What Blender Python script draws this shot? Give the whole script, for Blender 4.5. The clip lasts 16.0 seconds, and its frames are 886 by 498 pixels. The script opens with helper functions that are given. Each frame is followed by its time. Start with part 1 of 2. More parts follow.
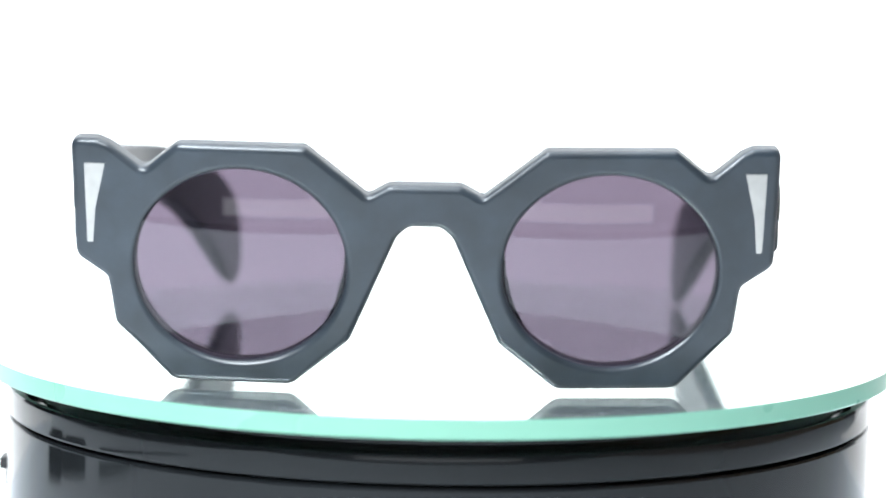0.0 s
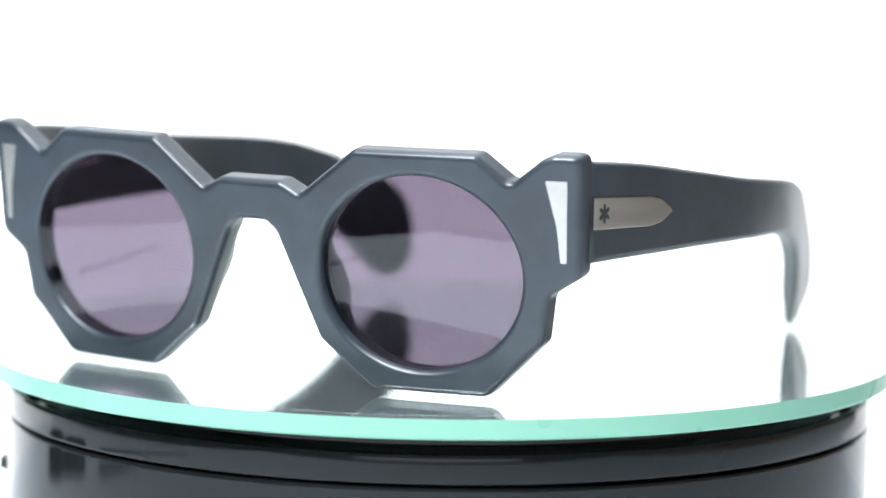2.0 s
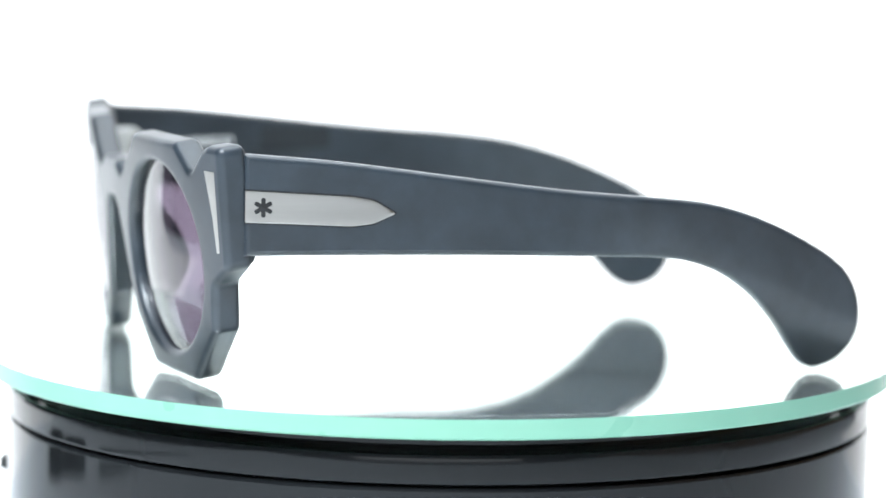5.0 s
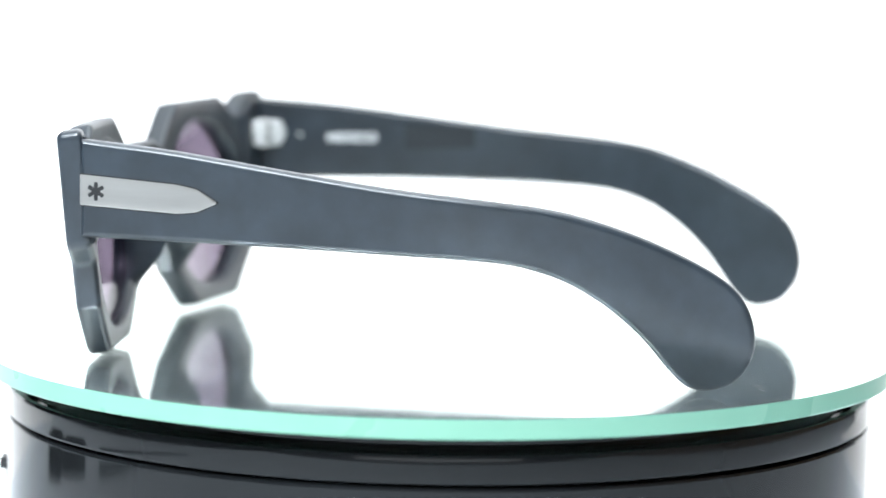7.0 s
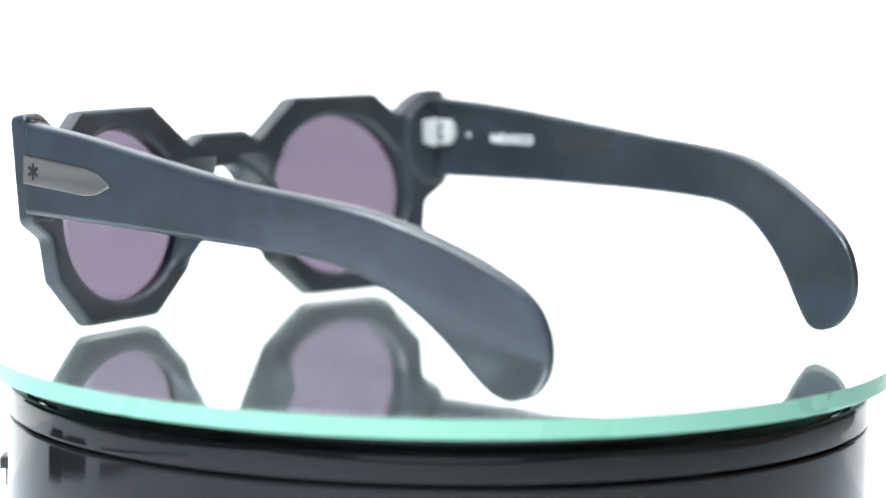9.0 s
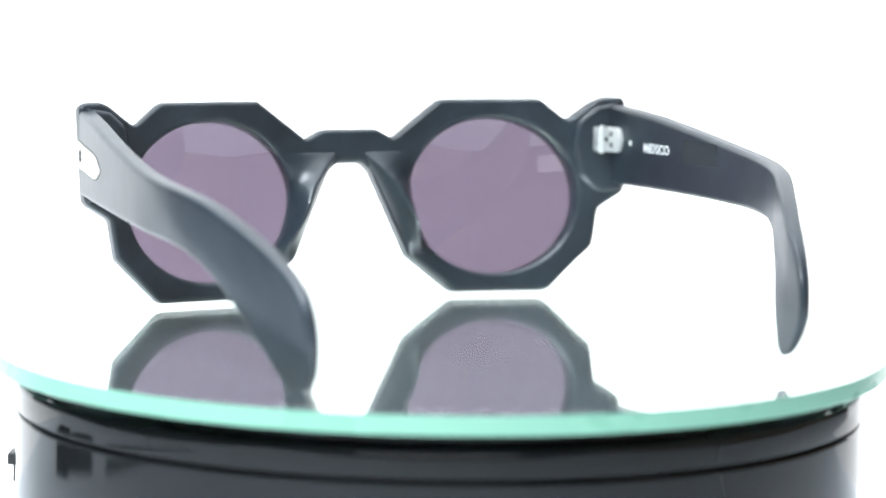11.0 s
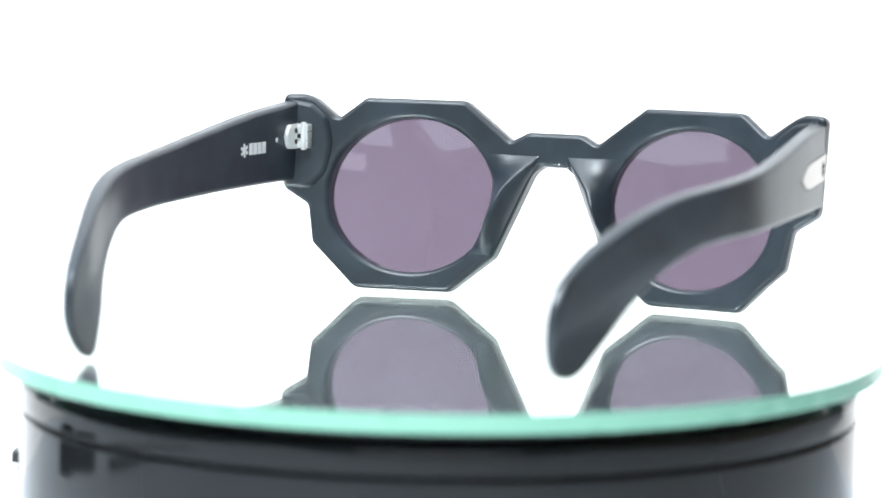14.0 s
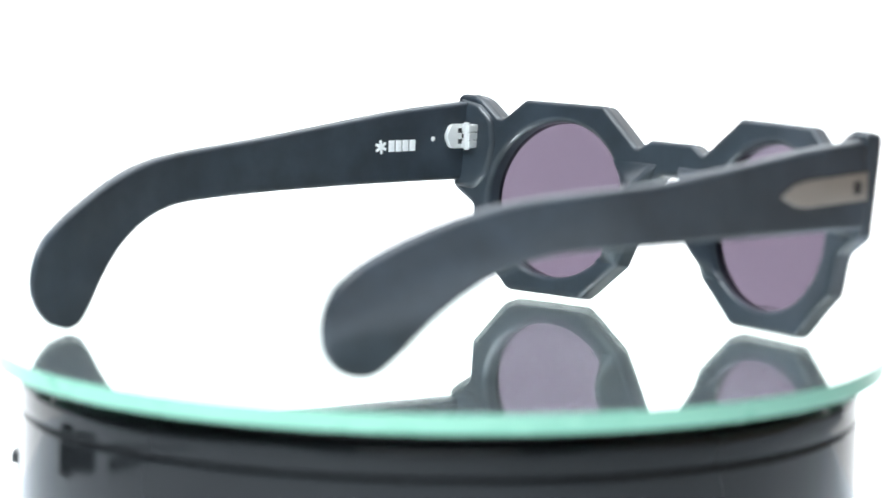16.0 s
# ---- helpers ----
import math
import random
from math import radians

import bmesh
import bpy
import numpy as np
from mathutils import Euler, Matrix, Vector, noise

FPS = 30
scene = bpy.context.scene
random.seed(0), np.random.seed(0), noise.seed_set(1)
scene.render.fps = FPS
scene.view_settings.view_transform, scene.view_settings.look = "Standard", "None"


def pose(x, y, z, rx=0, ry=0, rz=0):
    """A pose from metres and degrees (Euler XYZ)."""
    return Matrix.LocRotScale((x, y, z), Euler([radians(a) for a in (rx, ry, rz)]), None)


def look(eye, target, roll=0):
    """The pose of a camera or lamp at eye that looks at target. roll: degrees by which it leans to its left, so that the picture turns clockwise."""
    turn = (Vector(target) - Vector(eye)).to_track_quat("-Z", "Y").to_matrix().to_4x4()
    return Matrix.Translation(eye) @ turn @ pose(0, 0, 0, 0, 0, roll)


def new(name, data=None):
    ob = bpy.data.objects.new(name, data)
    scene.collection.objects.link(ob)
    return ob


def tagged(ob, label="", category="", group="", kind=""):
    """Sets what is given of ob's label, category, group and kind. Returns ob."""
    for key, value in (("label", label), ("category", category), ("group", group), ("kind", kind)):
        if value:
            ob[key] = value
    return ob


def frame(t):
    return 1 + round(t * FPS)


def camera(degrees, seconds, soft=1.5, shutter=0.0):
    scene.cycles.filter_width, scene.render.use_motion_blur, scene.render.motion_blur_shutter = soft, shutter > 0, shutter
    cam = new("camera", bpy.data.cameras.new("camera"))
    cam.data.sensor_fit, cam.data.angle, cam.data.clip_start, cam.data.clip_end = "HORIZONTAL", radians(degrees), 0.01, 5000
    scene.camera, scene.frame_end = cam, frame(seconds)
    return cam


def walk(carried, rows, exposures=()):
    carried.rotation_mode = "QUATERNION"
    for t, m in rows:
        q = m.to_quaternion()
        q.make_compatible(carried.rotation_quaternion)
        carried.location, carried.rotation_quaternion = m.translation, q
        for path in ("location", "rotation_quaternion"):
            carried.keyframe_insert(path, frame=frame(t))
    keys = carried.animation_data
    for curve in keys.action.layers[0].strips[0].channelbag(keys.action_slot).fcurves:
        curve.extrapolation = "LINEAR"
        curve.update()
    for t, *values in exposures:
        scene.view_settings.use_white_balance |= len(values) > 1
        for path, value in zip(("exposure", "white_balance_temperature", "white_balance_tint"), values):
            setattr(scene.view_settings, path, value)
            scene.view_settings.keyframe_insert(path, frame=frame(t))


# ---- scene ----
# ---- camera: on a tripod; it eases back a little while the focus is pulled ----
PITCH, LEAN, PAN = 6.7215, 0.883, -0.065
MM = 0.001


def eye_at(back):
    """The camera's pose, drawn back that many metres and raised a little with it."""
    p, a = radians(PITCH + 0.73 * back), radians(PAN + 0.59 * back)
    way = Vector((math.sin(a) * math.cos(p), math.cos(a) * math.cos(p), -math.sin(p)))
    eye = Vector((-0.006 * back, -0.7135 - back, 0.1054 + 0.13 * back))
    return look(eye, eye + way, LEAN)


cam = camera(16.811, 16.0, soft=1.7)
cam.data.dof.use_dof = True
cam.data.dof.aperture_fstop = 9.5
walk(cam, [(0, eye_at(0)), (8.7, eye_at(0)), (9.3, eye_at(0.002)), (10.3, eye_at(0.011)), (10.8, eye_at(0.0132)), (11.7, eye_at(0.0137)),
           (12.0, eye_at(0.0195)), (12.4, eye_at(0.0195)), (16.0, eye_at(0.0195))])

# ---- world and light: a white photo tent, its cloth glowing by emission ----
world = bpy.data.worlds.new("world")
scene.world = world
world.use_nodes = True
world.node_tree.nodes["Background"].inputs["Color"].default_value = (0.86, 0.94, 1.0, 1)
world.node_tree.nodes["Background"].inputs["Strength"].default_value = 0.10
scene.view_settings.exposure = 0.0


def area(name, m, sx, sy, power, colour):
    lamp = bpy.data.lights.new(name, "AREA")
    lamp.shape, lamp.size, lamp.size_y, lamp.energy, lamp.color = "RECTANGLE", sx, sy, power, colour
    ob = new(name, lamp)
    ob.matrix_world = m
    return ob


# Unseen fill light, added to brighten glasses and table from above.
area("tent_fill", look((0, 0.02, 0.62), (0, 0, 0)), 0.5, 0.4, 2.2, (0.88, 0.95, 1.0))


# ---- materials ----
def shader(name):
    mat = bpy.data.materials.new(name)
    mat.use_nodes = True
    nt = mat.node_tree
    return mat, nt, nt.nodes["Principled BSDF"]


def noisy(nt, scale, detail=4.0, rough=0.55, stretch=None):
    tc = nt.nodes.new("ShaderNodeTexCoord")
    n = nt.nodes.new("ShaderNodeTexNoise")
    n.inputs["Scale"].default_value, n.inputs["Detail"].default_value, n.inputs["Roughness"].default_value = scale, detail, rough
    if stretch:
        mp = nt.nodes.new("ShaderNodeMapping")
        mp.inputs["Scale"].default_value = stretch
        nt.links.new(tc.outputs["Object"], mp.inputs["Vector"])
        nt.links.new(mp.outputs["Vector"], n.inputs["Vector"])
    else:
        nt.links.new(tc.outputs["Object"], n.inputs["Vector"])
    return n


def ramp(nt, source, a, b, lo=0.2, hi=0.8):
    r = nt.nodes.new("ShaderNodeValToRGB")
    r.color_ramp.elements[0].position, r.color_ramp.elements[1].position = lo, hi
    r.color_ramp.elements[0].color, r.color_ramp.elements[1].color = (*a, 1), (*b, 1)
    nt.links.new(source.outputs["Fac"], r.inputs["Fac"])
    return r


def span(nt, source, lo, hi):
    m = nt.nodes.new("ShaderNodeMapRange")
    m.inputs["From Min"].default_value, m.inputs["From Max"].default_value = 0.2, 0.8
    m.inputs["To Min"].default_value, m.inputs["To Max"].default_value = lo, hi
    nt.links.new(source.outputs["Fac"], m.inputs["Value"])
    return m


def bump(nt, bsdf, source, strength, dist):
    b = nt.nodes.new("ShaderNodeBump")
    b.inputs["Strength"].default_value, b.inputs["Distance"].default_value = strength, dist
    nt.links.new(source.outputs["Fac"], b.inputs["Height"])
    nt.links.new(b.outputs["Normal"], bsdf.inputs["Normal"])


def surface(name, a, b, scale, rough, metal=0.0, fine=2500.0, relief=0.15, stretch=None, spec=0.5, detail=5.0, dist=0.00002):
    """Two colours clouded into each other, gloss that varies, and fine grain."""
    mat, nt, bs = shader(name)
    big = noisy(nt, scale, detail, 0.55, stretch)
    nt.links.new(ramp(nt, big, a, b).outputs["Color"], bs.inputs["Base Color"])
    nt.links.new(span(nt, big, rough[0], rough[1]).outputs["Result"], bs.inputs["Roughness"])
    bs.inputs["Metallic"].default_value = metal
    bs.inputs["Specular IOR Level"].default_value = spec
    if relief:
        bump(nt, bs, noisy(nt, fine, 2, 0.5, stretch), relief, dist)
    return mat


def acetate():
    """Hand-finished matte acetate: soft clouds, fine haze and a slightly wavy sheen."""
    mat, nt, bs = shader("matte_acetate")
    cloud, mottle = noisy(nt, 48, 1.0), noisy(nt, 150, 3, 0.55)
    base = ramp(nt, cloud, (0.0150, 0.0210, 0.0275), (0.033, 0.0445, 0.058))
    speck = ramp(nt, mottle, (0.5, 0.5, 0.5), (1.5, 1.5, 1.5), 0.0, 1.0)
    mul = nt.nodes.new("ShaderNodeMix")
    mul.data_type, mul.blend_type = "RGBA", "MULTIPLY"
    mul.inputs["Factor"].default_value = 1.0
    nt.links.new(base.outputs["Color"], mul.inputs[6])
    nt.links.new(speck.outputs["Color"], mul.inputs[7])
    nt.links.new(mul.outputs[2], bs.inputs["Base Color"])
    bs.inputs["Roughness"].default_value = 0.35
    bs.inputs["Specular IOR Level"].default_value = 0.70
    bump(nt, bs, noisy(nt, 70, 2, 0.5), 0.5, 0.0003)
    return mat


ACETATE = acetate()
METAL = surface("brushed_silver", (0.51, 0.485, 0.455), (0.63, 0.605, 0.57), 300, (0.30, 0.40), 1.0, 1500, 0.25, (1, 0.05, 1))
STEEL = surface("polished_steel", (0.78, 0.78, 0.77), (0.88, 0.88, 0.87), 400, (0.38, 0.5), 0.55)
DARK = surface("dark_recess", (0.012, 0.012, 0.013), (0.02, 0.02, 0.021), 300, (0.4, 0.6))
WHITE_INK = surface("white_ink", (0.78, 0.79, 0.80), (0.86, 0.86, 0.87), 600, (0.4, 0.55))
PATCH = surface("rough_black_patch", (0.014, 0.018, 0.022), (0.026, 0.032, 0.038), 900, (0.6, 0.8), relief=0.6)
BLACK = surface("gloss_black_plastic", (0.007, 0.008, 0.009), (0.010, 0.011, 0.012), 25, (0.05, 0.075), relief=0.02, detail=2.0, spec=0.27)
PLASTIC = surface("black_switch_plastic", (0.015, 0.015, 0.016), (0.022, 0.022, 0.023), 200, (0.3, 0.45))
MINT = surface("mint_glass_edge", (0.225, 0.49, 0.36), (0.25, 0.515, 0.38), 40, (0.25, 0.32), relief=0, detail=2.0)
TABLE = surface("white_table_laminate", (0.82, 0.87, 0.91), (0.86, 0.90, 0.94), 12, (0.45, 0.6))
WALL = surface("grey_room_paint", (0.23, 0.235, 0.25), (0.27, 0.275, 0.29), 3, (0.7, 0.9), fine=300)
WEST_DARK = surface("dark_west_wall", (0.035, 0.035, 0.038), (0.05, 0.05, 0.053), 3, (0.7, 0.9), fine=300)
TAN = surface("tan_wall_paint", (0.50, 0.31, 0.17), (0.58, 0.38, 0.22), 3, (0.7, 0.9), fine=300)
DARK_PANEL = surface("unseen_dark_panel", (0.026, 0.026, 0.026), (0.036, 0.036, 0.036), 4, (0.6, 0.8), fine=200)
FLOORING = surface("dark_room_floor", (0.06, 0.055, 0.05), (0.10, 0.09, 0.08), 4, (0.4, 0.6), fine=200)


def clear(name, tint, base=0.04, graze=0.96, haze=0.0):
    """Thin see-through sheet: tinted passage with a glassy reflection."""
    mat, nt, bs = shader(name)
    nt.nodes.remove(bs)
    tr, gl = nt.nodes.new("ShaderNodeBsdfTransparent"), nt.nodes.new("ShaderNodeBsdfGlossy")
    tr.inputs["Color"].default_value = (*tint, 1)
    gl.inputs["Roughness"].default_value = 0.0
    lw, mx = nt.nodes.new("ShaderNodeLayerWeight"), nt.nodes.new("ShaderNodeMixShader")
    lw.inputs["Blend"].default_value = 0.5
    pw, ad = nt.nodes.new("ShaderNodeMath"), nt.nodes.new("ShaderNodeMath")
    pw.operation, ad.operation = "POWER", "MULTIPLY_ADD"
    pw.inputs[1].default_value, ad.inputs[1].default_value, ad.inputs[2].default_value = 5.0, graze, base
    nt.links.new(lw.outputs["Facing"], pw.inputs[0])
    nt.links.new(pw.outputs["Value"], ad.inputs[0])
    nt.links.new(ad.outputs["Value"], mx.inputs["Fac"])
    nt.links.new(tr.outputs["BSDF"], mx.inputs[1])
    nt.links.new(gl.outputs["BSDF"], mx.inputs[2])
    out = mx
    # Pale veil over the reflections, put in as a diffuse layer.
    if haze:
        df, mh = nt.nodes.new("ShaderNodeBsdfDiffuse"), nt.nodes.new("ShaderNodeMixShader")
        df.inputs["Color"].default_value = (0.76, 0.82, 0.85, 1)
        mh.inputs["Fac"].default_value = haze
        nt.links.new(mx.outputs["Shader"], mh.inputs[1])
        nt.links.new(df.outputs["BSDF"], mh.inputs[2])
        out = mh
    nt.links.new(out.outputs["Shader"], nt.nodes["Material Output"].inputs["Surface"])
    return mat


LENS = clear("purple_grey_lens", (0.384, 0.342, 0.398), base=0.05, graze=0.95)


def plain(name, colour, rough, metal=0.0, transmission=0.0, ior=1.5):
    mat, nt, bs = shader(name)
    bs.inputs["Base Color"].default_value = (*colour, 1)
    bs.inputs["Roughness"].default_value, bs.inputs["Metallic"].default_value = rough, metal
    bs.inputs["Transmission Weight"].default_value, bs.inputs["IOR"].default_value = transmission, ior
    return mat


GLASS = clear("clear_plate_glass", (0.98, 1.0, 0.99), graze=0.36, haze=0.03)
MIRROR = plain("silvered_mirror", (0.94, 0.98, 0.965), 0.012, 1.0)


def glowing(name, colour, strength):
    """Pale matte material with its light put in as emission."""
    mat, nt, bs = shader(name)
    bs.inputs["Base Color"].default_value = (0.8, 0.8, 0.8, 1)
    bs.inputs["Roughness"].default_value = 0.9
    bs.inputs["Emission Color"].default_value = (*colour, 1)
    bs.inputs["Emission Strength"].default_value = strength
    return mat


# Cloth brightness is emission, set apart for back, sides and top.
CLOTH_BACK = glowing("back_cloth_glow", (0.97, 0.99, 1.0), 1.15)
CLOTH_SIDE = glowing("side_cloth_glow", (0.86, 0.94, 1.0), 0.95)
CLOTH_DIM = glowing("weak_side_cloth_glow", (0.95, 0.98, 1.0), 0.30)
# For the added strip behind the camera, which nothing shows directly.
STRIP_GLOW = glowing("strip_glow", (0.95, 0.98, 1.0), 1.5)
BULB = glowing("glowing_bulb", (1.0, 0.96, 0.88), 26.0)
CLOTH_TOP = glowing("top_cloth_glow", (0.86, 0.94, 1.0), 0.65)


# ---- building helpers ----
def part(name, bm, material, parent=None, label="", smooth=35, even=False):
    me = bpy.data.meshes.new(name)
    bmesh.ops.recalc_face_normals(bm, faces=bm.faces[:])
    bm.to_mesh(me)
    bm.free()
    me.materials.append(material)
    if smooth:
        me.polygons.foreach_set("use_smooth", [True] * len(me.polygons))
        me.set_sharp_from_angle(angle=radians(smooth))
    ob = new(name, me)
    if even:
        w = ob.modifiers.new("even_shading", "WEIGHTED_NORMAL")
        w.mode, w.weight, w.keep_sharp = "FACE_AREA", 100, True
    if parent:
        ob.parent = parent
    if label:
        tagged(ob, label)
    return ob


def scaled(bm, m=None):
    """From millimetres to metres, with a pose given in millimetres first."""
    if m is not None:
        bm.transform(m)
    bm.transform(Matrix.Diagonal((MM, MM, MM, 1)))
    return bm


def fillet(points, steps=5):
    """A closed outline from corners (x, z, radius), each rounded."""
    out, n = [], len(points)
    for i in range(n):
        p = Vector(points[i][:2])
        a, b = Vector(points[i - 1][:2]) - p, Vector(points[(i + 1) % n][:2]) - p
        r = points[i][2]
        la, lb = a.length, b.length
        a, b = a / la, b / lb
        half = math.acos(max(-1, min(1, a.dot(b)))) / 2
        d = min(r / math.tan(half), la * 0.48, lb * 0.48) if half > 0.02 else 0
        if r == 0 or d < 0.02:
            out.append(p)
            continue
        s, e = p + a * d, p + b * d
        for k in range(steps + 1):
            u = k / steps
            out.append(s * (1 - u) ** 2 + p * 2 * u * (1 - u) + e * u * u)
    return out


def smooth_line(points, steps=6):
    """A smooth open line through the points (Catmull-Rom)."""
    p = [Vector(q) for q in points]
    p = [p[0] * 2 - p[1]] + p + [p[-1] * 2 - p[-2]]
    out = []
    for i in range(1, len(p) - 2):
        for k in range(steps):
            u = k / steps
            out.append(0.5 * (2 * p[i] + (p[i + 1] - p[i - 1]) * u + (2 * p[i - 1] - 5 * p[i] + 4 * p[i + 1] - p[i + 2]) * u * u
                              + (3 * p[i] - p[i - 1] - 3 * p[i + 1] + p[i + 2]) * u ** 3))
    return out + [p[-2]]


def slab(outlines, thick, bevel, resolution=3):
    """A flat body cut along closed outlines (the first one outside, the rest holes), with rounded edges. In x and z; y is its depth."""
    cu = bpy.data.curves.new("cut", "CURVE")
    cu.dimensions, cu.fill_mode = "2D", "BOTH"
    cu.extrude, cu.bevel_depth, cu.bevel_resolution, cu.offset = thick / 2 - bevel, bevel, resolution, -bevel
    for line in outlines:
        sp = cu.splines.new("POLY")
        sp.points.add(len(line) - 1)
        for q, v in zip(sp.points, line):
            q.co = (v[0], v[1], 0, 1)
        sp.use_cyclic_u = True
    ob = bpy.data.objects.new("cut", cu)
    bm = bmesh.new()
    bm.from_mesh(ob.to_mesh())
    bpy.data.objects.remove(ob)
    bpy.data.curves.remove(cu)
    bmesh.ops.remove_doubles(bm, verts=bm.verts[:], dist=0.001)
    bm.transform(Matrix(((1, 0, 0, 0), (0, 0, 1, 0), (0, 1, 0, 0), (0, 0, 0, 1))))
    return bm


def slices(bm, axis, lo, hi, step):
    """Cuts a body across, so that it can be bent."""
    no = [0, 0, 0]
    no[axis] = 1
    v = lo
    while v <= hi:
        co = [0, 0, 0]
        co[axis] = v
        bmesh.ops.bisect_plane(bm, geom=bm.verts[:] + bm.edges[:] + bm.faces[:], dist=1e-4, plane_co=co, plane_no=no)
        v += step


def lathe(profile, steps=160):
    """A body turned about z from (radius, z) in millimetres."""
    bm = bmesh.new()
    rings = []
    for r, z in profile:
        if r == 0:
            rings.append([bm.verts.new((0, 0, z))])
        else:
            rings.append([bm.verts.new((r * math.cos(2 * math.pi * k / steps), r * math.sin(2 * math.pi * k / steps), z)) for k in range(steps)])
    for a, b in zip(rings, rings[1:]):
        for k in range(steps):
            j = (k + 1) % steps
            if len(a) == 1:
                bm.faces.new((a[0], b[k], b[j]))
            elif len(b) == 1:
                bm.faces.new((a[k], a[j], b[0]))
            else:
                bm.faces.new((a[k], a[j], b[j], b[k]))
    return bm


def box(x0, x1, y0, y1, z0, z1, bevel=0.0):
    bm = bmesh.new()
    bmesh.ops.create_cube(bm, size=1)
    bm.transform(Matrix.LocRotScale(((x0 + x1) / 2, (y0 + y1) / 2, (z0 + z1) / 2), None, (x1 - x0, y1 - y0, z1 - z0)))
    if bevel:
        bmesh.ops.bevel(bm, geom=bm.edges[:], offset=bevel, segments=3, profile=0.5, affect="EDGES")
    return bm


def joined(*bodies):
    out = bmesh.new()
    for b in bodies:
        me = bpy.data.meshes.new("part")
        b.to_mesh(me)
        b.free()
        out.from_mesh(me)
        bpy.data.meshes.remove(me)
    return out


# ---- the room, the table and the tent ----
# Unseen room, added for what lenses, silver and turntable reflect.
def room():
    z0 = -0.83
    tagged(part("floor", box(-2.5, 2.5, -3.0, 2.0, z0 - 0.1, z0), FLOORING), "dark floor of the studio room", "floor", kind="structure")
    tagged(part("ceiling", box(-2.5, 2.5, -3.0, 2.0, 1.9, 2.0), WALL), "grey painted ceiling of the studio room", "ceiling", kind="structure")
    # The west wall is dark to keep the left lens from reflecting bright.
    for name, b in (("wall_north", (-2.5, 2.5, 2.0, 2.1)), ("wall_west", (-2.6, -2.5, -3.0, 2.0)), ("wall_east", (2.5, 2.6, -3.0, 2.0))):
        tagged(part(name, box(*b, z0, 1.9), {"wall_east": TAN, "wall_west": WEST_DARK}.get(name, WALL)), {"wall_east": "plain tan", "wall_west": "added unseen dark"}.get(name, "plain grey") + " painted wall of the studio room", "wall", kind="structure")
    # Unseen glowing strip, added to reflect as a light band in the lenses.
    x0, x1, w0, w1 = -1.15, 1.15, -0.28, -0.02
    south = joined(box(-2.5, x0, -3.1, -3.0, w0 - 0.1, 1.9), box(x1, 2.5, -3.1, -3.0, w0 - 0.1, 1.9), box(x0, x1, -3.1, -3.0, w0 - 0.1, w0), box(x0, x1, -3.1, -3.0, w1, 1.9))
    tagged(part("wall_south", south, WALL), "unseen grey wall with an opening for the added glowing strip", "wall", kind="structure")
    # Unseen dark panel, added so that the turntable rim reflects darkness.
    tagged(part("south_dark_panel", box(-2.5, 2.5, -3.1, -2.99, z0, w0 - 0.1), DARK_PANEL), "unseen dark panel added to darken the turntable reflections", "wall", kind="structure")
    band = tagged(new("glow_strip"), "unseen glowing strip added for the light band in reflections", "window", kind="structure")
    band.location = (0, -3.05, (w0 + w1) / 2)
    h = (w1 - w0) / 2
    part("strip_frame", joined(box(x0, x1, -0.03, 0.03, h - 0.025, h), box(x0, x1, -0.03, 0.03, -h, 0.025 - h), box(x0, x0 + 0.025, -0.03, 0.03, 0.025 - h, h - 0.025), box(x1 - 0.025, x1, -0.03, 0.03, 0.025 - h, h - 0.025)), TABLE, band)
    part("strip_face", box(x0 + 0.025, x1 - 0.025, -0.006, 0.0, 0.025 - h, h - 0.025), STRIP_GLOW, band)
    # Unseen bulb, added for the bright dots in the lenses; the cord only holds it.
    pend = tagged(new("dot_light"), "unseen small bulb added for the bright dots in the lenses", "pendant lamp")
    pend.location = (-0.09, -0.80, 0.34)
    part("cord", box(-0.002, 0.002, -0.002, 0.002, 0.018, 1.56), PLASTIC, pend)
    bulb = bmesh.new()
    bmesh.ops.create_uvsphere(bulb, u_segments=16, v_segments=10, radius=0.0068)
    part("bulb", bulb, BULB, pend)
    part("socket", box(-0.005, 0.005, -0.005, 0.005, 0.006, 0.02, 0.001), PLASTIC, pend)
    # Unseen overhead light, added to brighten the frame from front left.
    lamp = tagged(new("fill_panel"), "unseen rectangular light added to brighten the acetate faces", "ceiling light")
    lamp.location = (-0.9, -1.2, 1.9)
    part("housing", box(-0.62, 0.62, -0.32, 0.32, -0.06, 0, 0.004), TABLE, lamp)
    part("diffuser", box(-0.58, 0.58, -0.28, 0.28, -0.064, -0.0605), CLOTH_BACK, lamp)
    area("room_fill", look((-0.9, -1.2, 1.825), (-0.9, -1.2, 0)), 1.1, 0.5, 135, (0.84, 0.93, 1.0))


def table():
    ob = tagged(new("table"), "white laminate table under the turntable and the photo tent", "table")
    ob.location = (0, 0.12, -0.83)
    part("tabletop", box(-0.62, 0.62, -0.82, 0.50, 0.725, 0.755, 0.003), TABLE, ob)
    for x in (-0.56, 0.56):
        for y in (-0.77, 0.44):
            part("leg", box(x - 0.02, x + 0.02, y - 0.02, y + 0.02, 0, 0.724, 0.002), TABLE, ob)


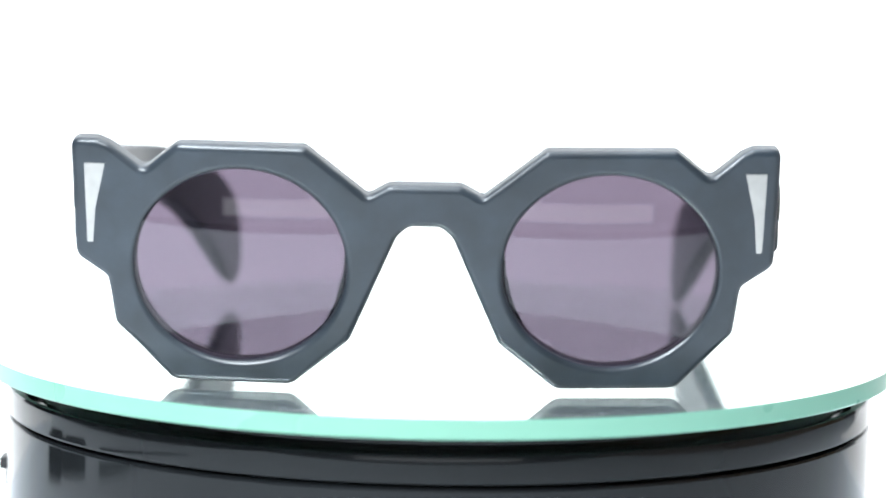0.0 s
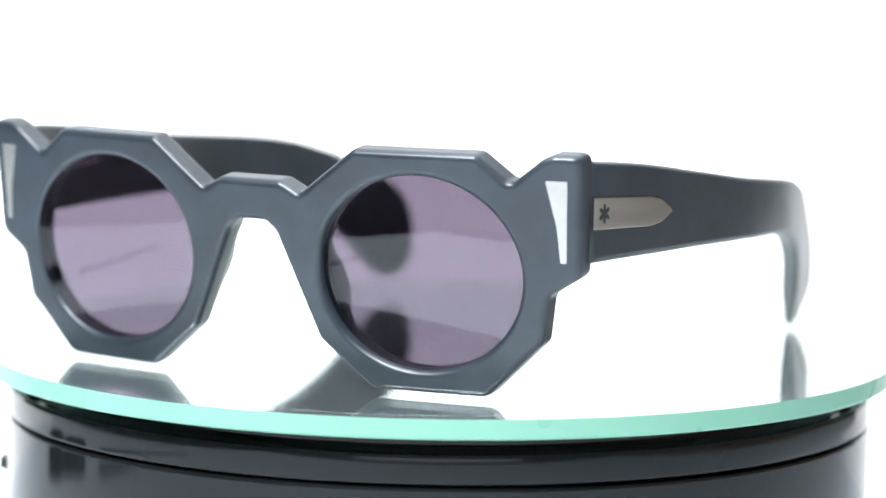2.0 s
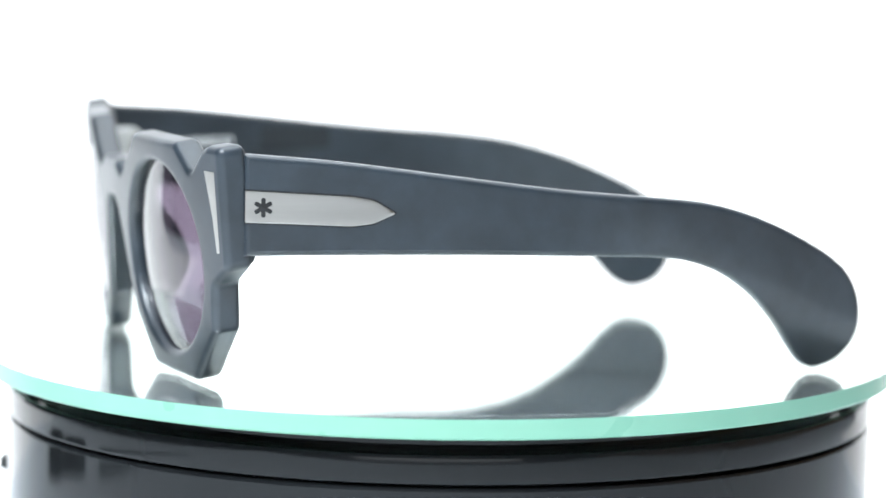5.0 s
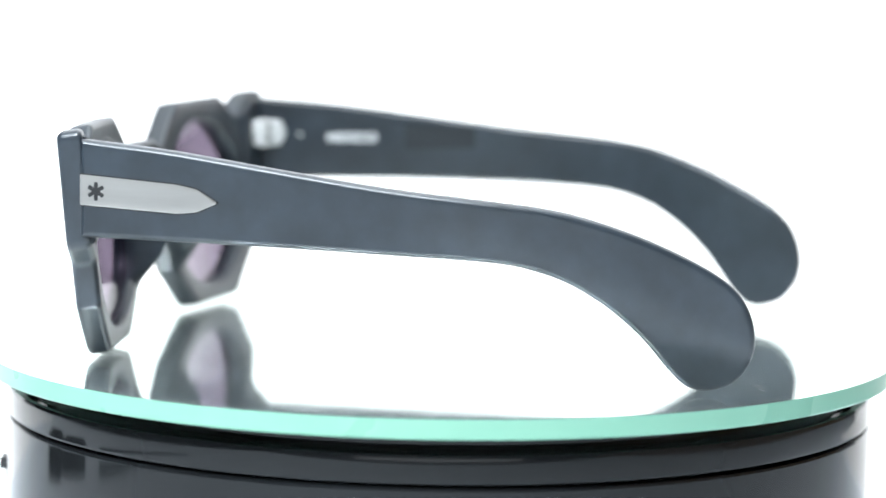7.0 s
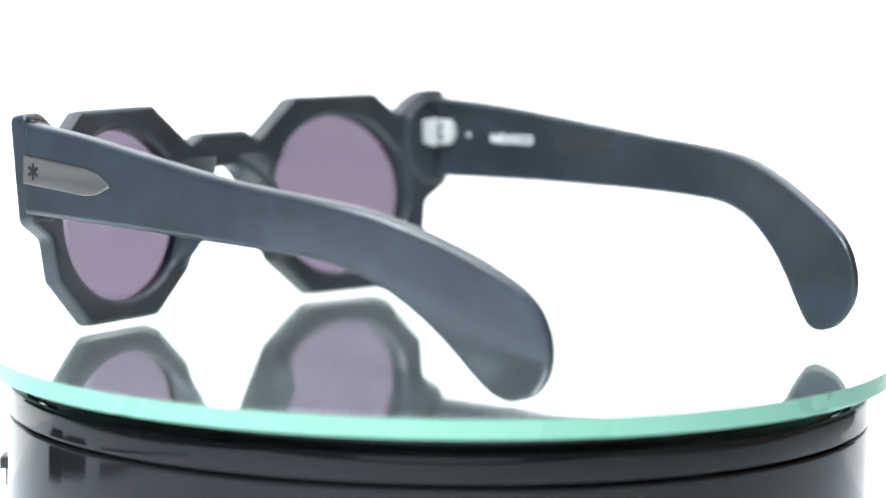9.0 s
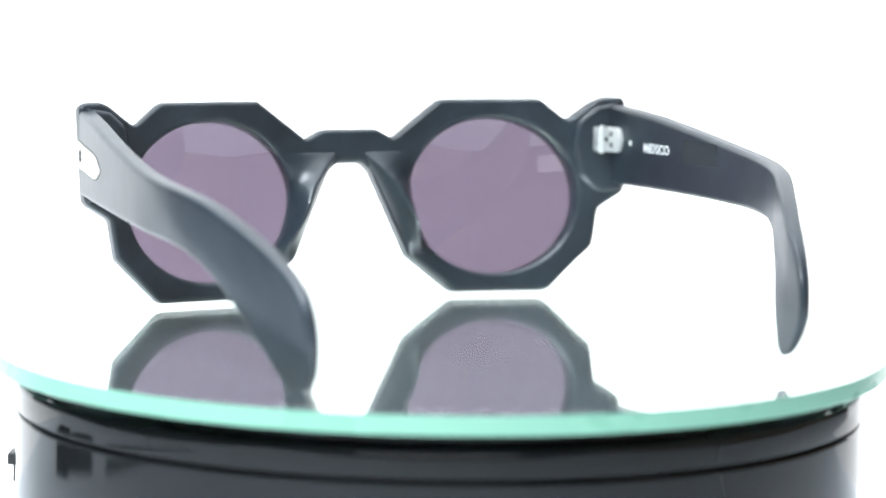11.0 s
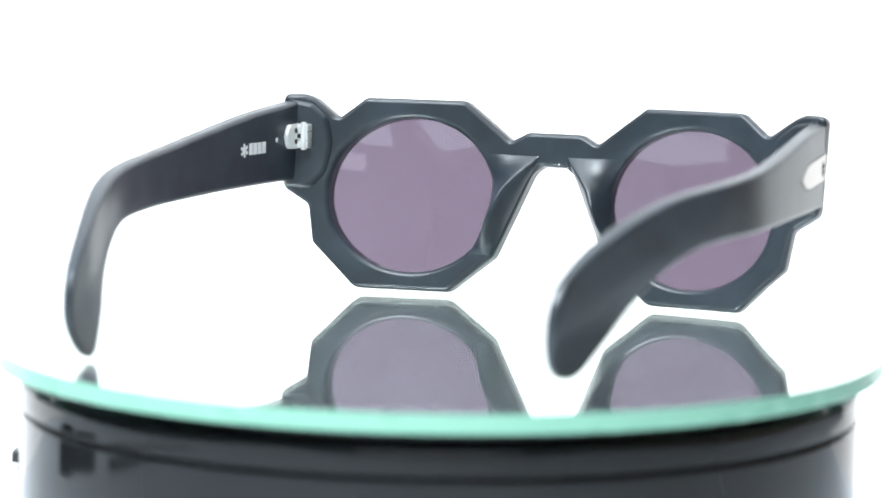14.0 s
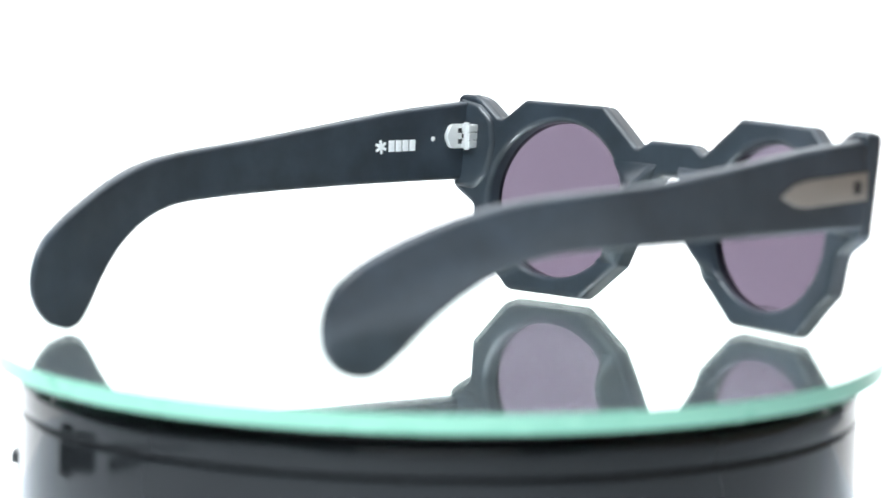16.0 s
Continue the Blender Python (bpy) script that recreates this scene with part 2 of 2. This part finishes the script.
def tent():
    ob = tagged(new("photo_tent"), "white cloth photo tent that glows by emission, open at the front", "photo tent")
    ob.location = (0, 0, -0.075)
    bm = bmesh.new()
    line = [(0.16, 0.003), (0.30, 0.003)] + [(0.30 + 0.18 * math.sin(a), 0.183 - 0.18 * math.cos(a)) for a in [k * math.pi / 24 for k in range(1, 13)]] + [(0.48, 0.80)]
    rows = [[bm.verts.new((x, y, z)) for y, z in line] for x in (-0.488, 0.335)]
    for k in range(len(line) - 1):
        bm.faces.new((rows[0][k], rows[1][k], rows[1][k + 1], rows[0][k + 1]))
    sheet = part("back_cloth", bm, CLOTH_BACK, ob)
    sheet.modifiers.new("thickness", "SOLIDIFY").thickness = 0.002
    # Unseen side and top sheets, added for sheen and lens reflections.
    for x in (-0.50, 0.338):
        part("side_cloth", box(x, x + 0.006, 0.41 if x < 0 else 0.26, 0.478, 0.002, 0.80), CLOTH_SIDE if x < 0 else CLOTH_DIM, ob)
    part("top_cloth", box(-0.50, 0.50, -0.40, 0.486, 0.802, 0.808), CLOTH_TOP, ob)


def clamp():
    """Unseen black clamp shape and strip, added as the dark blob mirrored in the turntable."""
    ob = tagged(new("blob_object"), "unseen black object added for the dark blob in the turntable reflection", "clamp")
    ob.location = (-0.345, 0.035, -0.0748)
    ob.rotation_euler = (0, 0, radians(72))
    for y in (-0.015, 0.007):
        part("jaw", box(-0.038, 0.020, y, y + 0.009, 0.0, 0.009, 0.0015), PLASTIC, ob)
        part("grip", box(0.0205, 0.056, y * 1.7, y * 1.7 + 0.011, 0.0, 0.012, 0.002), PLASTIC, ob)
    part("spring", box(0.010, 0.021, -0.005, 0.006, 0.001, 0.010, 0.0015), STEEL, ob)
    cord = tagged(part("cord", box(-0.004, 0.004, -0.21, 0.0, 0.0, 0.004, 0.0015), PLASTIC), "unseen black strip added for the dark streak in the turntable reflection", "cord")
    cord.location = (-0.352, -0.035, -0.0749)
    cord.rotation_euler = (0, 0, radians(-14))


room()
table()
tent()
clamp()


# ---- the turntable ----
def turntable():
    ob = tagged(new("turntable"), "glossy black round display turntable with a mirrored glass plate", "turntable")
    ob.location = (-0.0012, -0.0004, -0.075)
    up = 75.0
    body = [(0, -75), (102.0, -75), (102.9, -74), (103.0, -17.4), (102.8, -16.7), (102.0, -16.4), (101.2, -16.5)]
    rim = [(101.6, -16.45), (102.4, -15.9), (102.9, -15.6), (103.0, -15.1), (103.0, -10.2), (102.65, -9.5), (101.8, -9.2), (97.0, -9.1), (97.0, -5.6), (0, -5.6)]
    part("body", scaled(lathe([(r, z + up) for r, z in body])), BLACK, ob, even=True)
    part("upper_rim", scaled(lathe([(r, z + up) for r, z in rim])), BLACK, ob, even=True)
    sw = joined(box(-105.4, -102.0, -4.5, 3.5, up - 33.0, up - 30.0, 0.4), box(-104.2, -102.0, -3.0, 2.0, up - 37.5, up - 32.5, 0.3))
    part("switch", scaled(sw), PLASTIC, ob, "small black side switch")
    plate = new("glass_plate")
    plate.parent = ob
    plate.location = (0, 0, 0.075)
    tagged(plate, "round mirrored glass plate with a mint green edge")
    top = [(0, -0.02), (108.4, -0.02), (108.7, -0.25), (108.7, -0.9)]
    part("glass_top", scaled(lathe(top)), GLASS, plate, smooth=20)
    part("mirror_back", scaled(lathe([(0, -0.9), (108.68, -0.9)])), MIRROR, plate, smooth=0)
    part("polished_edge", scaled(lathe([(108.7, -0.9), (108.7, -4.9), (108.3, -5.3), (99, -5.35)])), MINT, plate, even=True)
    for x, y, turn, long in ((40.4, 62.4, 20, 1.6), (43.0, 61.2, 35, 1.0), (52.8, 59.1, 70, 1.3), (50.3, 81.4, 110, 1.8), (52.0, 82.4, 140, 1.2), (56.1, 82.9, 100, 1.5), (82.9, 1.4, 15, 2.6), (86.5, 3.0, 10, 2.0), (94.0, 5.2, 40, 1.2)):
        sc = box(-long / 2, long / 2, -0.04, 0.04, 0.0, 0.02)
        sc.transform(Matrix.Translation((x, y, 0)) @ Matrix.Rotation(radians(turn), 4, "Z"))
        part("scratch", scaled(sc), WHITE_INK, plate, "fine white scratch", smooth=0)
    return plate


PLATE = turntable()

# ---- the sunglasses, in millimetres: x across the face, y from front to back, z up ----
SHIFT = -2.05         # the middle of the face lies this far beside the turning axis
SINK = -0.5
BACK = 0.5
RISE = 0.16           # the cut through the front climbs towards its back
THICK = 6.0           # thickness of the front
WRAP = 8.6            # how far the front curves back at its ends


def face_y(x, z):
    """The front face: slightly wrapped, and leaning."""
    return -82.0 + WRAP * (x / 72.0) ** 2 + 0.096 * (52.0 - z)


def plan_line(points):
    line = smooth_line(points, 8)
    return [v[0] for v in line], [v[1] for v in line]


# the outside of each temple in plan; the one on the -x side is bent further in
TEMPLE_LINE = {1: plan_line([(-76, 75.4), (-67, 76.2), (-34.5, 78.9), (0, 80.4), (25, 79.4), (45, 74.9), (60, 69.9), (72, 65.9), (86, 61.9)]),
               -1: plan_line([(-76, 75.9), (-67, 76.7), (-34.5, 79.2), (0, 80.2), (20, 78.1), (34, 74.2), (46, 69.2), (57, 64.5), (70, 59.4), (80, 55.9), (88, 53.4)])}


def temple_x(s, y, z=18.0):
    """The outside at that length and height: behind the ear the blade has a soft ridge, and leans in below it."""
    ridge = z - float(np.interp(y, [20, 80], [37.0, 10.0]))
    strength = float(np.interp(y, [5, 45], [0.0, 1.0]))
    shape = 0.100 * ridge - 0.090 * (math.sqrt(ridge * ridge + 4.0) - 2.0)
    return float(np.interp(y, TEMPLE_LINE[s][0], TEMPLE_LINE[s][1])) + strength * shape


HALF_FACE = [(7.6, 44.5, 2.6), (12.3, 42.0, 1.5), (25.7, 52.3, 2.2), (53.4, 52.4, 2.4), (60.8, 46.5, 2.0), (67.6, 51.9, 3.4), (70.0, 52.9, 2.0), (76.1, 52.9, 2.2), (75.2, 27.3, 3.0),
             (68.1, 22.8, 2.6), (66.6, 12.6, 2.2), (54.4, 0.5, 4.0), (28.5, 0.4, 4.0), (16.0, 10.5, 3.0), (5.9, 33.4, 4.5), (3.4, 35.5, 3.0)]
LENS_AT, LENS_RX, LENS_RZ = (39.7, 26.2), 23.0, 20.9


def ellipse(cx, cz, rx, rz, n=96):
    return [Vector((cx + rx * math.cos(2 * math.pi * k / n), cz + rz * math.sin(2 * math.pi * k / n))) for k in range(n)]


def bend_face(bm, depth=0.0):
    """Wraps a flat body to the face; depth: how far behind the face its middle lies."""
    for v in bm.verts:
        d = v.co.y + depth
        v.co.y = face_y(v.co.x, v.co.z) + d
        v.co.z += RISE * d
        v.co.x -= float(np.interp(-v.co.x, [63.2, 68], [0.0, 0.75]))      # one end is a little wider
    return bm


def offset_mm(bm):
    bm.transform(Matrix.Translation((SHIFT, BACK, SINK)))
    return scaled(bm)


def front_frame(parent):
    outline = fillet(HALF_FACE + [(-x, z, r) for x, z, r in reversed(HALF_FACE)])
    holes = [ellipse(s * LENS_AT[0], LENS_AT[1], LENS_RX, LENS_RZ) for s in (1, -1)]
    bm = slab([outline] + holes, THICK, 1.5, 5)
    slices(bm, 0, -74, 74, 4)
    bend_face(bm, THICK / 2)
    part("front_frame", offset_mm(bm), ACETATE, parent, "matte charcoal acetate front with two octagonal rims", even=True)


def lens(parent, s):
    """A curved tinted lens, 2 mm thick."""
    bm = bmesh.new()
    n, rings = 72, 12
    radius = 110.0
    sheets = []
    for back in (0.0, 2.0):
        rows = [[bm.verts.new((0, back, 0))]]
        for j in range(1, rings + 1):
            u = j / rings
            rows.append([])
            for k in range(n):
                a = 2 * math.pi * k / n
                x, z = (LENS_RX + 0.8) * u * math.cos(a), (LENS_RZ + 0.8) * u * math.sin(a)
                rows[-1].append(bm.verts.new((x, back + (x * x + z * z) / (2 * radius), z)))
        for k in range(n):
            bm.faces.new((rows[0][0], rows[1][k], rows[1][(k + 1) % n]))
        for a, b in zip(rows[1:], rows[2:]):
            for k in range(n):
                bm.faces.new((a[k], a[(k + 1) % n], b[(k + 1) % n], b[k]))
        sheets.append(rows[-1])
    for k in range(n):
        bm.faces.new((sheets[0][k], sheets[0][(k + 1) % n], sheets[1][(k + 1) % n], sheets[1][k]))
    cx, cz = s * LENS_AT[0], LENS_AT[1]
    slope = s * 0.085
    bm.transform(Matrix.Translation((cx, face_y(cx, cz) - 0.5, cz)) @ Matrix.Rotation(math.atan(slope), 4, "Z") @ Matrix.Rotation(math.atan(0.096), 4, "X"))
    part("lens", offset_mm(bm), LENS, parent, "purple grey tinted lens", smooth=40)


def nose_pad(parent, s):
    """The ridge behind the nose edge, one piece with the rim: a steep side to the nose, a long one to the lens."""
    edge = smooth_line([(3.6, 38.2), (4.2, 36.7), (5.2, 34.6), (7.4, 30.4), (10.2, 24.2), (13.0, 17.9), (15.0, 13.4), (16.4, 10.9)], 5)
    bm = bmesh.new()
    rows = []
    for e in edge:
        z = e.y
        rim = LENS_AT[0] - LENS_RX * math.sqrt(1 - ((z - LENS_AT[1]) / LENS_RZ) ** 2)
        if z < 33:
            rim = max(rim, float(np.interp(z, [13, 18, 25, 32], [22.0, 19.6, 17.8, 17.3])))
        width = rim - 0.35 - e.x
        high = float(np.interp(z, [10.9, 13.0, 16.5, 19, 22, 25, 29, 31.5, 34.5, 38.2], [0.05, 1.6, 4.6, 6.4, 7.5, 7.2, 5.9, 4.7, 2.8, 0.06]))
        top = float(np.interp(z, [10.9, 13, 18, 30, 34.4, 36.7, 38.2], [2.2, 3.6, 4.4, 4.5, 2.6, 1.3, 0.9]))
        row = []
        for w, h in ((0.25, -2.0), (0.4, 0.05), (0.35 * top, 0.40), (0.7 * top, 0.80), (0.9 * top, 0.97), (top, 1.0), (top + 0.14 * (width - top), 0.92),
                     (top + 0.4 * (width - top), 0.66), (top + 0.66 * (width - top), 0.36), (top + 0.88 * (width - top), 0.10), (width - 0.1, -0.1), (width, -2.0)):
            x = e.x + w
            d = THICK + (h * high if h > -1 else h)
            row.append(bm.verts.new((s * x, face_y(x, z) + d, z + RISE * min(d, THICK))))
        rows.append(row)
    for a, b in zip(rows, rows[1:]):
        for k in range(len(a)):
            m = (k + 1) % len(a)
            bm.faces.new((a[k], a[m], b[m], b[k]))
    bm.faces.new(rows[0])
    bm.faces.new(rows[-1])
    part("nose_pad", offset_mm(bm), ACETATE, parent, smooth=65)


def end_block(parent, s):
    """The raised block behind the corner of the front, on which the hinge sits."""
    line = [(74.4, 51.6, 0.6), (67.6, 50.4, 4.0), (63.0, 46.4, 6.0), (61.6, 39.5, 8.0), (63.0, 31.5, 6.0), (67.4, 26.6, 4.0), (74.4, 27.4, 0.6)]
    bm = slab([fillet([(s * x, z, r) for x, z, r in line])], 3.6, 1.75, 5)
    bend_face(bm, THICK - 0.8)
    part("end_block", offset_mm(bm), ACETATE, parent, even=True)


def corner_inlay(parent, s):
    """The tapering silver plate set in the corner of the front."""
    line = [(68.4, 47.7, 0.3), (73.1, 47.7, 0.3), (72.5, 30.4, 0.3), (71.2, 30.4, 0.3), (70.6, 38.0, 9.0)]
    bm = slab([fillet([(s * x, z, r) for x, z, r in line])], 0.5, 0.08, 1)
    slices(bm, 0, -74, 74, 4)
    bend_face(bm, 0.2)
    part("corner_inlay", offset_mm(bm), METAL, parent, "brushed silver tapering inlay", even=True)


def star(cx, cz, r, w, n=6, turn=0.0):
    """Six rounded arms."""
    bodies = []
    for k in range(n // 2):
        bm = slab([fillet([(-w, -r, w * 0.8), (w, -r, w * 0.8), (w, r, w * 0.8), (-w, r, w * 0.8)])], 0.22 + 0.03 * k, 0.03, 1)
        bm.transform(Matrix.Translation((cx, 0, cz)) @ Matrix.Rotation(turn + k * 2 * math.pi / n, 4, "Y"))
        bodies.append(bm)
    return joined(*bodies)


def lay_on_temple(bm, s, inside, lift, tilt):
    """Takes a flat body, drawn with x along the temple and y as its depth, onto the outside or inside of a temple."""
    for v in bm.verts:
        y, d = v.co.x, v.co.y
        x = temple_x(s, y, v.co.z) - (temple_thick(y) + lift if inside else -lift)
        v.co = Vector((s * (x + d), y, v.co.z))
    return hang(bm, s, tilt)


def temple_thick(y):
    return float(np.interp(y, [-70, -40, 10, 45, 65, 80], [5.0, 4.6, 4.4, 4.8, 4.2, 2.6]))


def hang(bm, s, tilt):
    """Turns a temple's piece about its hinge."""
    if tilt:
        at = Matrix.Translation((0, -66, 40))
        bm.transform(at @ Matrix.Rotation(radians(tilt), 4, "X") @ at.inverted())
    return offset_mm(bm)


TOP_EDGE = [(-66.8, 51.7), (-45.3, 49.8), (-21, 46.6), (3, 43.5), (27, 41.2), (40, 39.3), (52, 35.7), (63, 31.0), (72.6, 25.7), (77.9, 20.7), (80.4, 14.2), (79.9, 7.7), (76.2, 2.6), (71.6, 0.7), (68.6, 0.5)]
LOW_EDGE = [(68.6, 0.5), (65.6, 1.8), (61.8, 5.9), (57.1, 12.0), (50.3, 18.5), (42.3, 23.7), (34.3, 26.7), (26, 28.2), (10, 29.0), (-20, 29.8), (-50, 30.1), (-66.8, 30.1)]


def bars_of_text(width, height, n):
    """A maker's mark as plain blocks."""
    w = width / n
    return joined(*[slab([fillet([(k * w, 0, 0.1), ((k + 0.86) * w, 0, 0.1), ((k + 0.86) * w, height, 0.1), (k * w, height, 0.1)])], 0.12, 0.02, 1) for k in range(n)])


def lettering(text, width, height):
    cu = bpy.data.curves.new("letters", "FONT")
    cu.body, cu.size, cu.extrude, cu.offset = text, 1.0, 0.0, 0.04
    ob = bpy.data.objects.new("letters", cu)
    bm = bmesh.new()
    bm.from_mesh(ob.to_mesh())
    bpy.data.objects.remove(ob)
    bpy.data.curves.remove(cu)
    xs, ys = [v.co.x for v in bm.verts], [v.co.y for v in bm.verts]
    kx, ky = width / (max(xs) - min(xs)), height / (max(ys) - min(ys))
    for v in bm.verts:
        v.co = Vector(((v.co.x - min(xs)) * kx, 0, (v.co.y - min(ys)) * ky))
    return bm


def temple(parent, s, tilt):
    line = smooth_line(TOP_EDGE, 6) + smooth_line(LOW_EDGE, 6)[1:]
    if s < 0:      # this one ends a little earlier
        line = [Vector((v.x - float(np.interp(v.x, [20, 60], [0.0, 0.9])), v.y)) for v in line]
    bm = slab([line], 4.6, 1.3, 4)
    slices(bm, 0, -66, 80, 3)
    slices(bm, 2, 3, 39, 3)
    for v in bm.verts:
        y, d = v.co.x, v.co.y
        thin = float(np.interp(v.co.z, [1.5, 11.0], [0.5, 1.0])) if y > 50 else 1.0
        v.co = Vector((s * (temple_x(s, y, v.co.z) - 0.5 * temple_thick(y) + d / 4.6 * temple_thick(y) * thin), y, v.co.z))
    arm = part("temple", hang(bm, s, tilt), ACETATE, parent, "matte charcoal acetate temple with a broad curved tip", even=True)
    # outside: spear plate and star
    spear = slab([fillet([(-66.7, 37.4, 0.2), (-44.0, 36.4, 4), (-39.5, 36.9, 5), (-34.5, 39.1, 0.5), (-39.5, 41.9, 5), (-44.0, 42.7, 4), (-66.7, 44.1, 0.2)])], 0.5, 0.1, 1)
    slices(spear, 0, -65.0, -34.9, 1.5)
    gap = slab([fillet([(-66.75, 37.1, 0.2), (-44.0, 36.05, 4), (-39.2, 36.6, 5), (-34.0, 39.1, 0.5), (-39.2, 42.2, 5), (-44.0, 43.05, 4), (-66.75, 44.4, 0.2)])], 0.3, 0.05, 1)
    slices(gap, 0, -65.0, -34.9, 1.5)
    part("inlay_gap", lay_on_temple(gap, s, False, -0.09, tilt), DARK, arm, "thin dark gap round the inlay", even=True)
    plate = part("spear_inlay", lay_on_temple(spear, s, False, 0.0, tilt), METAL, arm, "brushed silver spear shaped inlay", even=True)
    mark = part("star_mark", lay_on_temple(star(-62.9, 40.5, 2.05, 0.46), s, False, 0.2, tilt), DARK, plate, "engraved dark six armed mark")
    if s > 0:      # the lens is focused on this temple as it comes round
        centre = Vector((0.076, -0.052, 0.040))
        mark.data.transform(Matrix.Translation(-centre))
        mark.location = centre
        cam.data.dof.focus_object = mark
    # inside: rivet, marks
    rivet = bmesh.new()
    bmesh.ops.create_uvsphere(rivet, u_segments=16, v_segments=8, radius=0.65)
    rivet.transform(Matrix.Translation((-55.0, 0, 41.8)) @ Matrix.Diagonal((1, 0.4, 1, 1)))
    part("rivet", lay_on_temple(rivet, s, True, 0.0, tilt), STEEL, arm, "tiny steel rivet")
    if s > 0:
        mark = star(-38.0, 40.1, 1.9, 0.40, turn=0.1)
        part("printed_star", lay_on_temple(mark, s, True, 0.0, tilt), WHITE_INK, arm, "white printed six armed mark")
        bars = bars_of_text(9.0, 3.1, 4)
        bars.transform(Matrix.Translation((-49.2, 0, 38.7)))
        part("printed_bars", lay_on_temple(bars, s, True, 0.02, tilt), WHITE_INK, arm, "white printed maker's mark")
    else:
        txt = lettering("MEXICO", 13.6, 2.6)
        txt.transform(Matrix.Translation((-47.8, 0, 39.7)))
        part("printed_word", lay_on_temple(txt, s, True, 0.03, tilt), WHITE_INK, arm, "white printed word", smooth=0)
        rub = slab([fillet([(-27.0, 37.9, 0.5), (-8.0, 38.3, 0.5), (-8.2, 44.0, 0.5), (-26.7, 44.5, 0.5)])], 0.06, 0.02, 1)
        slices(rub, 0, -26, -9, 3)
        part("dark_patch", lay_on_temple(rub, s, True, 0.0, tilt), PATCH, arm, "rough black rectangular patch")
    # hinge
    leaf = slab([fillet([(-66.0, 39.0, 0.3), (-60.0, 39.0, 2.0), (-58.6, 42.4, 2.0), (-60.0, 45.7, 2.0), (-66.0, 45.7, 0.3)])], 1.6, 0.25, 2)
    hinge = part("hinge", lay_on_temple(leaf, s, True, 0.5, tilt), STEEL, arm, "polished steel hinge")
    for z in (39.2, 41.4, 43.6):
        k = box(min(s * 67.2, s * 72.6), max(s * 67.2, s * 72.6), -66.8, -63.4, z, z + 2.05, 0.35)
        part("knuckle", offset_mm(k), STEEL, hinge)
    pin = lathe([(0, 38.7), (0.75, 38.75), (0.8, 39.0), (0.8, 45.9), (0.75, 46.25), (0, 46.35)], 16)
    pin.transform(Matrix.Translation((s * 68.4, -63.6, 0)))
    part("pin", offset_mm(pin), STEEL, hinge)
    eye = box(min(s * 68.9, s * 70.2), max(s * 68.9, s * 70.2), -63.5, -63.34, 41.8, 43.1, 0.05)
    part("screw_hole", offset_mm(eye), DARK, hinge)
    for z in (40.3, 43.3):
        part("hinge_hole", lay_on_temple(slab([fillet([(-63.9, z, 0.2), (-62.2, z, 0.2), (-62.2, z + 1.3, 0.2), (-63.9, z + 1.3, 0.2)])], 0.1, 0.02, 1), s, True, 1.34, tilt), DARK, hinge)
    return arm


def sunglasses():
    ob = tagged(new("sunglasses"), "matte charcoal sunglasses with octagonal rims standing on the glass plate", "sunglasses")
    front_frame(ob)
    for s in (1, -1):
        lens(ob, s)
        nose_pad(ob, s)
        corner_inlay(ob, s)
        end_block(ob, s)
    temple(ob, 1, 0.0)
    temple(ob, -1, 1.4)
    return ob


GLASSES = sunglasses()

# ---- what moves: the plate turns evenly, and the sunglasses with it ----
START, RATE = -1.25, -14.31
AXIS = (-0.0009, 0.0)   # the turning axis


def motions():
    times = [k * 1.0 for k in range(17)]
    walk(GLASSES, [(t, pose(AXIS[0], AXIS[1], 0, 0, 0, START + RATE * t)) for t in times])
    walk(PLATE, [(t, pose(0, 0, 0.075, 0, 0, START + RATE * t)) for t in times])


motions()
